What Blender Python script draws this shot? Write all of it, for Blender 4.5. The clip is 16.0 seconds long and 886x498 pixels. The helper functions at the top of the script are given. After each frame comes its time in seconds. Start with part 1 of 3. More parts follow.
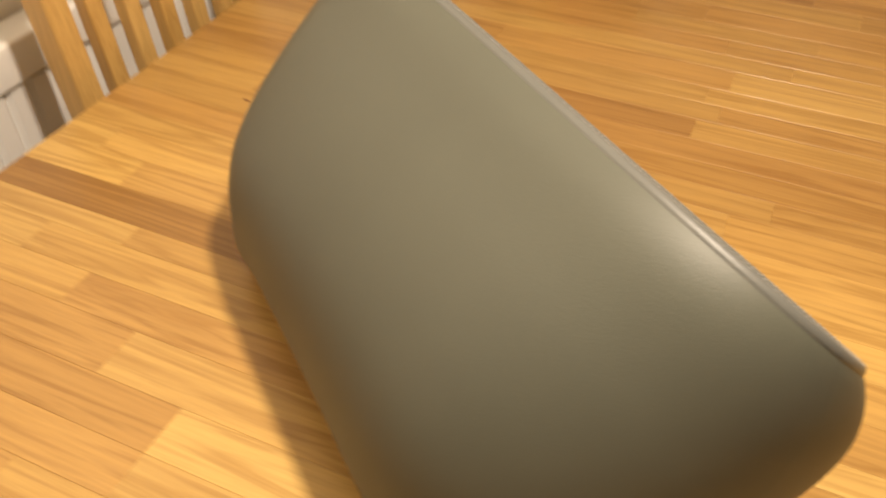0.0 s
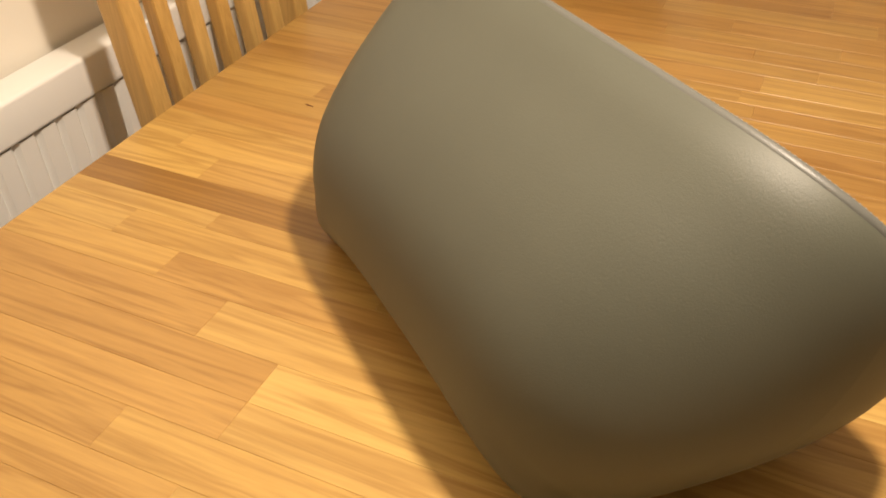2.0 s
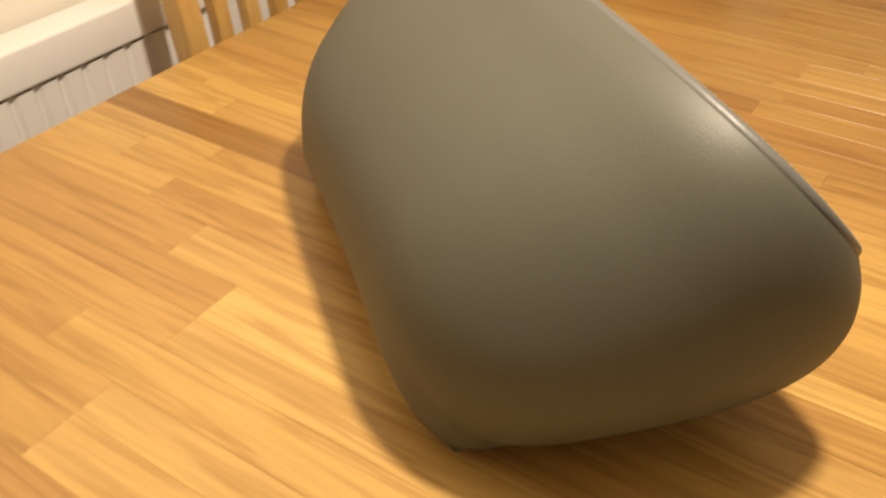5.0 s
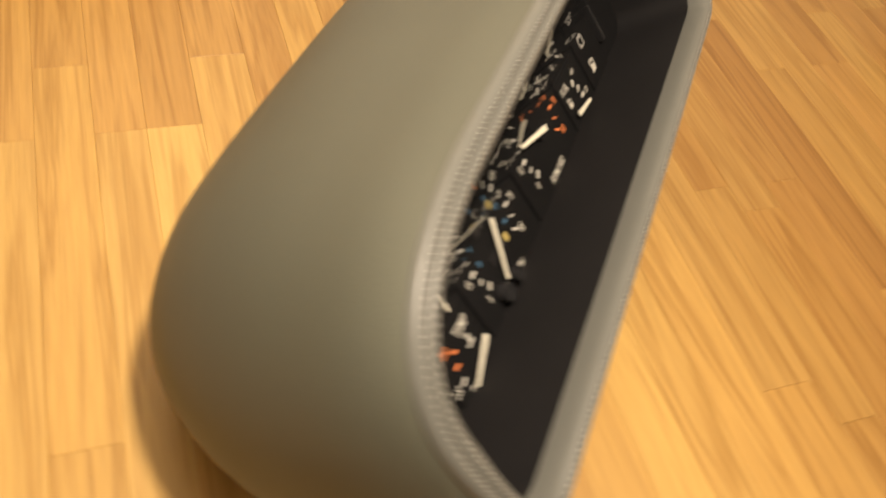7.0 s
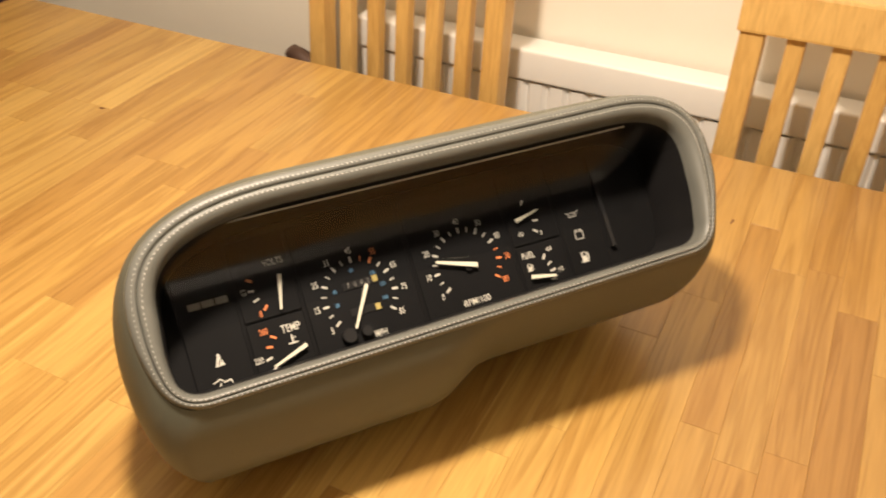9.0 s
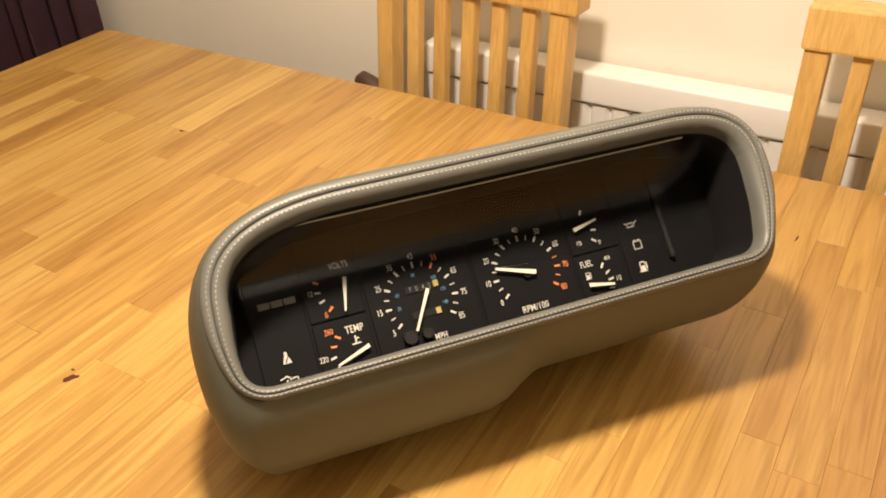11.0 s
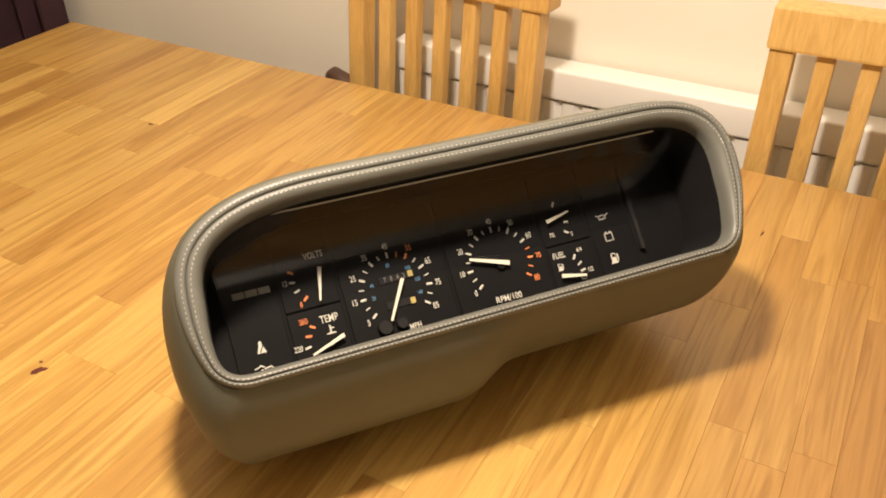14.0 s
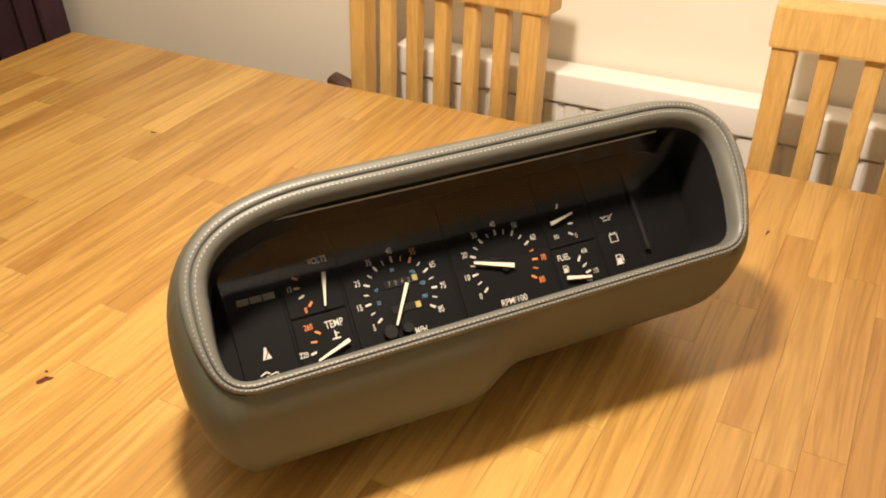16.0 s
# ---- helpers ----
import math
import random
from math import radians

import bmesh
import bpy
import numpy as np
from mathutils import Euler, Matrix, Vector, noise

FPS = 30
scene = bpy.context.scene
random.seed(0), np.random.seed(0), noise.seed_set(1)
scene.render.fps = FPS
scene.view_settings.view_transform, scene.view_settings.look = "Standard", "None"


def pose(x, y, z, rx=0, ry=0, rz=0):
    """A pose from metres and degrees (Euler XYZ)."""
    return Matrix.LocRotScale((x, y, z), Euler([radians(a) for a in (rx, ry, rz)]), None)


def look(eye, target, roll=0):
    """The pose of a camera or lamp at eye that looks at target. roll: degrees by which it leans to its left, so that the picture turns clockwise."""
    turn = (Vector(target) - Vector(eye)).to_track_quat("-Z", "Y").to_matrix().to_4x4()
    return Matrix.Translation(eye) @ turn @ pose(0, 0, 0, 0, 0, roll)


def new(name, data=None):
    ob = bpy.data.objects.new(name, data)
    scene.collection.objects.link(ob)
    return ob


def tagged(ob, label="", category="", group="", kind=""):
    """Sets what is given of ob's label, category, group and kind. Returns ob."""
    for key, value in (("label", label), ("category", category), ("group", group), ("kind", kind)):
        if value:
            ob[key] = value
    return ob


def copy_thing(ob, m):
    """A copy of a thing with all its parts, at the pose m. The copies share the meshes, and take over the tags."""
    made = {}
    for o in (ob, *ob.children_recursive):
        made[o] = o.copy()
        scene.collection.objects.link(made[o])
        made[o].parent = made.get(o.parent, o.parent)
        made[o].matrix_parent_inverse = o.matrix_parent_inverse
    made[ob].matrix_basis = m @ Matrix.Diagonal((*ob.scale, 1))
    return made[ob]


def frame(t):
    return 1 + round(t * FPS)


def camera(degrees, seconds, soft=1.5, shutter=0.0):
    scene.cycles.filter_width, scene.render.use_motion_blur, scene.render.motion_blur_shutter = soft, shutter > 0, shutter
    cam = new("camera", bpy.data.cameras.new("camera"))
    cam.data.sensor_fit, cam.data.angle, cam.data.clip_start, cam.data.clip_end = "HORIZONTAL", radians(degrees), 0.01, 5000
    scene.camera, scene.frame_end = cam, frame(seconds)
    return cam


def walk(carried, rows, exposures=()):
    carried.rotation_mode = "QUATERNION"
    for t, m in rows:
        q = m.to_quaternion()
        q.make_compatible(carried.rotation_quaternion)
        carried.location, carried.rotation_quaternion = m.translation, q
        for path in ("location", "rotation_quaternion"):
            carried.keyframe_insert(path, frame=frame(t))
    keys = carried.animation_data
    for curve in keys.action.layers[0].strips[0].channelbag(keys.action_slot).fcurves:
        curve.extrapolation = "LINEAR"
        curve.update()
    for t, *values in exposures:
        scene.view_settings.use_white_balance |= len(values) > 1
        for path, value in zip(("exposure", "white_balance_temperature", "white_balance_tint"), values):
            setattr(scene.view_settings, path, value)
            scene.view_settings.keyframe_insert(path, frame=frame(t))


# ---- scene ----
cam = camera(55.5, 16.0, soft=1.9, shutter=0.5)
PATH = [
    (0, (0.699, -0.67, 1.245), (2.063, -0.04, -0.118), -0.3),
    (0.5, (0.641, -0.642, 1.243), (2.077, 0.1, 0.016), -4.6),
    (1, (0.613, -0.644, 1.238), (2.095, 0.089, 0.061), -2.8),
    (1.5, (0.608, -0.646, 1.227), (2.077, 0.016, -0.005), -1.3),
    (2, (0.598, -0.649, 1.227), (2.041, 0.014, -0.038), -0.9),
    (2.5, (0.608, -0.666, 1.202), (2.081, -0.019, -0.034), 0.7),
    (3, (0.618, -0.67, 1.199), (2.061, -0.064, -0.094), 1.8),
    (3.5, (0.63, -0.668, 1.201), (2.068, -0.09, -0.109), 2.2),
    (4, (0.635, -0.673, 1.208), (2.061, -0.067, -0.103), 2.0),
    (4.5, (0.632, -0.683, 1.188), (2.107, -0.065, -0.063), 4.2),
    (4.7, (0.625, -0.723, 1.188), (2.067, 0.045, -0.017), 0.9),
    (7, (0.922, -0.842, 1.238), (1.379, -0.016, 0.073), 14.6),
    (7.5, (1.11, -0.971, 1.272), (1.171, 0.427, -0.154), 3.3),
    (8, (1.172, -1.092, 1.279), (1.233, 0.345, -0.111), 11.7),
    (8.5, (1.327, -1.019, 1.287), (0.943, 0.477, 0.017), 5.0),
    (9, (1.381, -1.014, 1.308), (0.669, 0.421, 0.111), 0.2),
    (9.5, (1.392, -1.015, 1.297), (0.609, 0.4, 0.119), -0.0),
    (10, (1.397, -1.027, 1.296), (0.588, 0.367, 0.112), -0.4),
    (10.2, (1.397, -1.03, 1.301), (0.575, 0.37, 0.132), -0.9),
    (12.3, (1.412, -1.044, 1.302), (0.504, 0.355, 0.198), -3.7),
    (12.5, (1.413, -1.044, 1.297), (0.522, 0.364, 0.191), -3.1),
    (13, (1.406, -1.039, 1.297), (0.489, 0.334, 0.169), -4.1),
    (13.5, (1.401, -1.046, 1.296), (0.545, 0.373, 0.176), -2.8),
    (14, (1.399, -1.049, 1.297), (0.594, 0.393, 0.169), -0.8),
    (14.5, (1.401, -1.045, 1.293), (0.552, 0.369, 0.162), -3.0),
    (15, (1.399, -1.041, 1.293), (0.56, 0.377, 0.16), -2.7),
    (15.5, (1.398, -1.043, 1.295), (0.564, 0.374, 0.156), -2.7),
    (16, (1.398, -1.048, 1.295), (0.582, 0.395, 0.176), -1.8),
]
walk(cam, [(t, look(e, g, r)) for t, e, g, r in PATH], [(0.0, -0.20), (4.7, -0.20), (8.0, -0.12), (9.0, 0.07), (16.0, 0.07)])

# ---- light ----
world = bpy.data.worlds.new("world")
scene.world = world
world.use_nodes = True
world.node_tree.nodes["Background"].inputs[0].default_value = (1.0, 0.85, 0.65, 1)
world.node_tree.nodes["Background"].inputs[1].default_value = 0.002


def point_lamp(name, at, watts, radius, colour):
    d = bpy.data.lights.new(name, "POINT")
    d.energy, d.shadow_soft_size, d.color = watts, radius, colour
    ob = new(name, d)
    ob.location = at
    return ob


WARM = (1.0, 0.818, 0.635)
point_lamp("table_light", (1.10, -0.67, 1.67), 53.0, 0.045, WARM)
# added fill lamp without a known source, lifts the wall and shaded sides
point_lamp("added_fill", (1.30, -2.00, 2.20), 0.8, 0.08, WARM)


# ---- materials ----
def material(name, rough=0.5, metal=0.0):
    m = bpy.data.materials.new(name)
    m.use_nodes = True
    b = m.node_tree.nodes["Principled BSDF"]
    b.inputs["Roughness"].default_value = rough
    b.inputs["Metallic"].default_value = metal
    return m, m.node_tree.nodes, m.node_tree.links, b


def ramp_node(nodes, stops):
    r = nodes.new("ShaderNodeValToRGB")
    while len(r.color_ramp.elements) < len(stops):
        r.color_ramp.elements.new(0.5)
    for e, (p, c) in zip(r.color_ramp.elements, stops):
        e.position, e.color = p, (*c, 1)
    return r


def mix_node(nodes, links, kind, fac, a, b):
    m = nodes.new("ShaderNodeMix")
    m.data_type, m.blend_type = "RGBA", kind
    for sock, v in ((m.inputs[0], fac), (m.inputs[6], a), (m.inputs[7], b)):
        if hasattr(v, "links"):
            links.new(v, sock)
        else:
            sock.default_value = v
    return m.outputs[2]


def noise_tex(nodes, links, vec, scale, detail=4.0, rough=0.5, distortion=0.0):
    n = nodes.new("ShaderNodeTexNoise")
    n.inputs["Scale"].default_value, n.inputs["Detail"].default_value = scale, detail
    n.inputs["Roughness"].default_value, n.inputs["Distortion"].default_value = rough, distortion
    links.new(vec, n.inputs["Vector"])
    return n.outputs[0]


def mapped(nodes, links, source, scale, shift=None):
    mp = nodes.new("ShaderNodeMapping")
    mp.inputs["Scale"].default_value = scale
    links.new(source, mp.inputs["Vector"])
    if shift is not None:
        links.new(shift, mp.inputs["Location"])
    return mp.outputs[0]


def bump(nodes, links, b, height, strength, distance):
    n = nodes.new("ShaderNodeBump")
    n.inputs["Strength"].default_value, n.inputs["Distance"].default_value = strength, distance
    links.new(height, n.inputs["Height"])
    links.new(n.outputs[0], b.inputs["Normal"])


def wood(name, stops, grain, rough=0.35, island=False, coat=0.0, rings_seen=0.7):
    """Timber whose grain runs along the axis with the small factor in grain."""
    m, nodes, links, b = material(name, rough)
    co = nodes.new("ShaderNodeTexCoord").outputs["Object"]
    info = nodes.new("ShaderNodeObjectInfo").outputs["Random"]
    if island:
        info = nodes.new("ShaderNodeNewGeometry").outputs["Random Per Island"]
    comb = nodes.new("ShaderNodeCombineXYZ")
    mul = nodes.new("ShaderNodeMath")
    mul.operation = "MULTIPLY"
    mul.inputs[1].default_value = 37.0
    links.new(info, mul.inputs[0])
    for i in range(3):
        links.new(mul.outputs[0], comb.inputs[i])
    v = mapped(nodes, links, co, grain, comb.outputs[0])
    big = noise_tex(nodes, links, v, 1.0, 3.0, 0.55, 1.6)
    rings = nodes.new("ShaderNodeMath")
    rings.operation = "MULTIPLY"
    rings.inputs[1].default_value = 7.0
    links.new(big, rings.inputs[0])
    fr = nodes.new("ShaderNodeMath")
    fr.operation = "PINGPONG"
    fr.inputs[1].default_value = 1.0
    links.new(rings.outputs[0], fr.inputs[0])
    fine = noise_tex(nodes, links, mapped(nodes, links, co, [g * 7 for g in grain], comb.outputs[0]), 1.0, 4.0, 0.65)
    base = ramp_node(nodes, stops)
    links.new(info, base.inputs[0])
    ringc = ramp_node(nodes, [(0.0, (0.80, 0.74, 0.66)), (0.55, (1, 1, 1)), (1.0, (1.06, 1.06, 1.04))])
    links.new(fr.outputs[0], ringc.inputs[0])
    finec = ramp_node(nodes, [(0.3, (0.80, 0.76, 0.70)), (0.62, (1.05, 1.05, 1.05))])
    links.new(fine, finec.inputs[0])
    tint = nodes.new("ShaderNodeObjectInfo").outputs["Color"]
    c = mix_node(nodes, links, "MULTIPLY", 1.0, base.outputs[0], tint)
    c = mix_node(nodes, links, "MULTIPLY", rings_seen, c, ringc.outputs[0])
    c = mix_node(nodes, links, "MULTIPLY", 0.6, c, finec.outputs[0])
    links.new(c, b.inputs["Base Color"])
    b.inputs["Coat Weight"].default_value = coat
    b.inputs["Coat Roughness"].default_value = 0.25
    bump(nodes, links, b, fine, 0.12, 0.001)
    return m


def mottled(name, colour, rough, spread=0.12, scale=6.0, grain=0.0, grain_scale=900.0, metal=0.0, gloss=0.5):
    """A plain surface with faint large stains and, if grain is set, a fine pebbled relief."""
    m, nodes, links, b = material(name, rough, metal)
    b.inputs["Specular IOR Level"].default_value = gloss
    co = nodes.new("ShaderNodeTexCoord").outputs["Object"]
    n = noise_tex(nodes, links, co, scale, 5.0, 0.6)
    lo = tuple(c * (1 - spread) for c in colour)
    hi = tuple(min(1, c * (1 + spread)) for c in colour)
    r = ramp_node(nodes, [(0.3, lo), (0.7, hi)])
    links.new(n, r.inputs[0])
    links.new(r.outputs[0], b.inputs["Base Color"])
    if grain:
        bump(nodes, links, b, noise_tex(nodes, links, co, grain_scale, 3.0, 0.6), grain, 0.0006)
    return m


def glass(name, colour, rough=0.02):
    """A thin clear pane: see-through with mirror gloss."""
    m = bpy.data.materials.new(name)
    m.use_nodes = True
    nodes, links = m.node_tree.nodes, m.node_tree.links
    nodes.remove(nodes["Principled BSDF"])
    t, g, mx, f = (nodes.new("ShaderNodeBsdf" + k) if k[0] in "TG" else nodes.new("ShaderNode" + k) for k in ("Transparent", "Glossy", "MixShader", "Fresnel"))
    t.inputs[0].default_value = (*colour, 1)
    g.inputs["Roughness"].default_value = rough
    f.inputs[0].default_value = 1.5
    links.new(f.outputs[0], mx.inputs[0])
    links.new(t.outputs[0], mx.inputs[1])
    links.new(g.outputs[0], mx.inputs[2])
    links.new(mx.outputs[0], nodes["Material Output"].inputs[0])
    return m


OAK = [(0.0, (0.45, 0.255, 0.074)), (0.10, (0.50, 0.290, 0.084)), (0.3, (0.53, 0.318, 0.091)), (0.6, (0.57, 0.359, 0.106)), (0.88, (0.61, 0.395, 0.124)), (1.0, (0.50, 0.297, 0.088))]
M_STAVE = wood("oiled_oak_staves", OAK, (34, 1.7, 34), 0.33, coat=0.15, rings_seen=1.0)
M_CHAIR = wood("lacquered_oak", [(0.0, (0.57, 0.35, 0.108)), (1.0, (0.66, 0.43, 0.15))], (40, 40, 2.2), 0.36, rings_seen=0.5)
M_LEATHER = mottled("grey_leather", (0.096, 0.099, 0.074), 0.52, 0.05, 5.0, 0.22, 800.0)
M_TRIM = mottled("grey_leather_trim", (0.130, 0.132, 0.118), 0.40, 0.05, 8.0, 0.35, 700.0)
M_THREAD = mottled("pale_grey_thread", (0.48, 0.47, 0.44), 0.7, 0.1, 90.0)
M_SHROUD = mottled("black_plastic", (0.010, 0.0095, 0.010), 0.6, 0.15, 12.0, gloss=0.25)
M_SHROUD2 = mottled("glossy_black_plastic", (0.02, 0.02, 0.021), 0.22, 0.15, 12.0)
M_FACE = mottled("matt_black_dial", (0.006, 0.006, 0.0065), 0.7, 0.2, 10.0, gloss=0.15)
M_WHITE = mottled("white_dial_print", (0.64, 0.62, 0.55), 0.5, 0.04, 50.0)
M_ORANGE = mottled("orange_dial_print", (0.78, 0.24, 0.08), 0.5, 0.04, 50.0)
M_BLUE = mottled("blue_dial_print", (0.10, 0.24, 0.40), 0.5, 0.04, 50.0)
M_YELLOW = mottled("yellow_dial_print", (0.45, 0.36, 0.12), 0.5, 0.04, 50.0)
M_DIM = mottled("grey_dial_print", (0.22, 0.21, 0.19), 0.5, 0.04, 50.0)
# dial print, and the painted highlight along the lens edge
M_SOFT = mottled("pale_grey_print_and_glint", (0.40, 0.39, 0.36), 0.5, 0.04, 50.0)
M_NEEDLE = mottled("ivory_needle", (0.76, 0.73, 0.60), 0.45, 0.04, 50.0)
M_LENS = glass("clear_lens", (0.97, 0.97, 0.97), 0.015)
M_WALL = mottled("cream_wall_paint", (0.86, 0.82, 0.73), 0.8, 0.03, 2.5, 0.15, 160.0)
# darker than a white ceiling, to cut the light it bounces down
M_CEIL = mottled("dimmed_ceiling_paint", (0.66, 0.63, 0.58), 0.85, 0.02, 2.0)
M_RAD = mottled("white_enamel", (0.90, 0.90, 0.88), 0.35, 0.03, 3.0)
M_SLOT_SHADE = mottled("painted_slot_shade", (0.03, 0.03, 0.03), 0.8, 0.1, 9.0)
M_CURTAIN = mottled("dark_purple_cloth", (0.040, 0.012, 0.022), 0.75, 0.25, 14.0, 0.3, 500.0)
M_FLOOR = mottled("brown_carpet", (0.20, 0.15, 0.10), 0.95, 0.2, 14.0, 0.4, 300.0)
M_DARKWOOD = mottled("dark_brown_leather", (0.085, 0.045, 0.03), 0.5, 0.2, 20.0, 0.2, 400.0)


# ---- mesh helpers ----
def part(name, bm, mat, parent=None, label="", m=None, smooth=0.0):
    me = bpy.data.meshes.new(name)
    bmesh.ops.recalc_face_normals(bm, faces=bm.faces)
    bm.to_mesh(me)
    bm.free()
    me.materials.append(mat)
    if smooth:
        for p in me.polygons:
            p.use_smooth = True
        me.set_sharp_from_angle(angle=radians(smooth))
    ob = new(name, me)
    if parent is not None:
        ob.parent = parent
    if m is not None:
        ob.matrix_basis = m
    if label:
        tagged(ob, label)
    return ob


def add_box(bm, lo, hi, bevel=0.0, seg=2):
    r = bmesh.ops.create_cube(bm, size=1.0)
    for v in r["verts"]:
        v.co = Vector([lo[i] + (v.co[i] + 0.5) * (hi[i] - lo[i]) for i in range(3)])
    if bevel:
        es = list({e for v in r["verts"] for e in v.link_edges})
        bmesh.ops.bevel(bm, geom=es, offset=bevel, segments=seg, profile=0.6, affect="EDGES")


def box(lo, hi, bevel=0.0, seg=2):
    bm = bmesh.new()
    add_box(bm, lo, hi, bevel, seg)
    return bm


def loft(bm, loops, closed=True, cap_first=False, cap_last=False):
    rows = [[bm.verts.new(p) for p in lp] for lp in loops]
    n = len(rows[0])
    for r0, r1 in zip(rows, rows[1:]):
        for i in range(n if closed else n - 1):
            j = (i + 1) % n
            bm.faces.new((r0[i], r0[j], r1[j], r1[i]))
    if cap_first:
        bm.faces.new(rows[0][::-1])
    if cap_last:
        bm.faces.new(rows[-1])
    return rows


def thing(name, at, label, category, group="", turn=0.0):
    e = new(name)
    e.empty_display_size = 0.05
    e.matrix_basis = pose(*at, 0, 0, turn)
    return tagged(e, label, category, group)


# ---- the room ----
WALL_Y, TOP = 0.205, 0.75
X0, X1, Y0 = -1.3, 3.4, -3.2


def wall(name, lo, hi, label):
    return tagged(part(name, box(lo, hi), M_WALL), label, "wall", kind="structure")


wall("wall_north", (X0, WALL_Y, 0), (X1, WALL_Y + 0.12, 2.4), "plain cream painted wall behind the table")
# south and west walls stay out of view, added to bounce light
wall("wall_south", (X0, Y0 - 0.12, 0), (X1, Y0, 2.4), "plain cream painted wall closing the room, so light bounces back")
wall("wall_west", (X0 - 0.12, Y0, 0), (X0, WALL_Y, 2.4), "plain cream painted wall closing the room, so light bounces back")
wall("wall_east", (X1, Y0, 0), (X1 + 0.12, WALL_Y, 2.4), "plain cream painted wall closing the room, so light bounces back")
tagged(part("floor", box((X0, Y0, -0.1), (X1, WALL_Y, 0)), M_FLOOR), "brown carpeted floor under the table", "floor", kind="structure")
# ceiling is out of view, added for bounced light
tagged(part("ceiling", box((X0, Y0, 2.4), (X1, WALL_Y, 2.5)), M_CEIL), "unseen ceiling added to close the room, darkened to cut bounced light", "ceiling", kind="structure")


def radiator(x0, x1, y0, y1, z0, z1):
    r = thing("radiator", ((x0 + x1) / 2, (y0 + y1) / 2, z0), "long low white enamel panel radiator on the wall", "radiator")
    inv = Matrix.Translation(-Vector(((x0 + x1) / 2, (y0 + y1) / 2, z0)))
    part("top_cover", box((x0, y0 - 0.006, z1 - 0.052), (x1, y1, z1), 0.005, 3), M_RAD, r, "smooth white top cover", inv, 40)
    # near-black bar inside the slot paints the shade between cover and panel
    part("slot_shade", box((x0 + 0.004, y0 + 0.012, z1 - 0.058), (x1 - 0.004, y1 - 0.01, z1 - 0.05)), M_SLOT_SHADE, r, "dark bar painting the shade in the slot under the top cover", inv)
    bm = bmesh.new()
    prof, x = [], x0
    while x < x1 - 0.03:
        prof += [(x, y0 + 0.008), (x + 0.006, y0 + 0.002), (x + 0.026, y0), (x + 0.032, y0 + 0.006)]
        x += 0.0345
    prof += [(x1, y0 + 0.006), (x1, y1 - 0.02), (x0, y1 - 0.02)]
    loft(bm, [[(px, py, z) for px, py in prof] for z in (z0, z1 - 0.0565)], True, True, True)
    part("panel", bm, M_RAD, r, "white panel with upright flutes", inv)
    for xb in (x0 + 0.25, x1 - 0.25):
        part("bracket", box((xb - 0.02, y1 - 0.025, z0 + 0.1), (xb + 0.02, WALL_Y, z0 + 0.3), 0.003), M_RAD, r, "", inv)
    for xb in (x0 + 0.04, x1 - 0.04):
        part("pipe", box((xb - 0.008, y0 + 0.04, 0.0), (xb + 0.008, y0 + 0.056, z0 + 0.01), 0.006), M_RAD, r, "", inv)
    return r


radiator(0.640, 2.20, 0.150, 0.196, 0.20, 0.775)


def curtain():
    bm = bmesh.new()
    loops = []
    for z, amp in ((2.2, 0.018), (1.4, 0.024), (0.75, 0.028), (0.02, 0.032)):
        front, back = [], []
        for i in range(61):
            x = -0.938 + i * 0.0118
            y = 0.150 + amp * math.sin(i * 0.85) + 0.4 * amp * math.sin(i * 0.37 + 1)
            front.append((x, y, z))
            back.append((x, y + 0.006, z))
        loops.append(front + back[::-1])
    loft(bm, loops, True, True, True)
    tagged(part("curtain", bm, M_CURTAIN, smooth=50), "dark purple pleated curtain hanging to the floor", "curtain")


curtain()

# ---- the table ----
TX1, TY0 = 2.0, -1.0


def table():
    t = thing("dining_table", (TX1 / 2, TY0 / 2, 0), "oiled oak butcher-block dining table with staggered staves", "table")
    inv = Matrix.Translation((-TX1 / 2, -TY0 / 2, 0))
    part("core", box((0.006, TY0 + 0.006, TOP - 0.035), (TX1 - 0.006, -0.006, TOP - 0.006), 0.004), M_CHAIR, t, "", inv)
    for x in (0.09, TX1 - 0.17):
        for y in (TY0 + 0.08, -0.16):
            part("leg", box((x, y, 0), (x + 0.08, y + 0.08, TOP - 0.035), 0.006), M_CHAIR, t, "square oak leg", inv)
    for lo, hi in (((0.17, -0.125, 0.63), (TX1 - 0.17, -0.10, TOP - 0.035)), ((0.17, TY0 + 0.10, 0.63), (TX1 - 0.17, TY0 + 0.125, TOP - 0.035)),
                   ((0.115, TY0 + 0.16, 0.63), (0.14, -0.16, TOP - 0.035)), ((TX1 - 0.14, TY0 + 0.16, 0.63), (TX1 - 0.115, -0.16, TOP - 0.035))):
        part("apron", box(lo, hi, 0.003), M_CHAIR, t, "", inv)
    return t


dining_table = table()


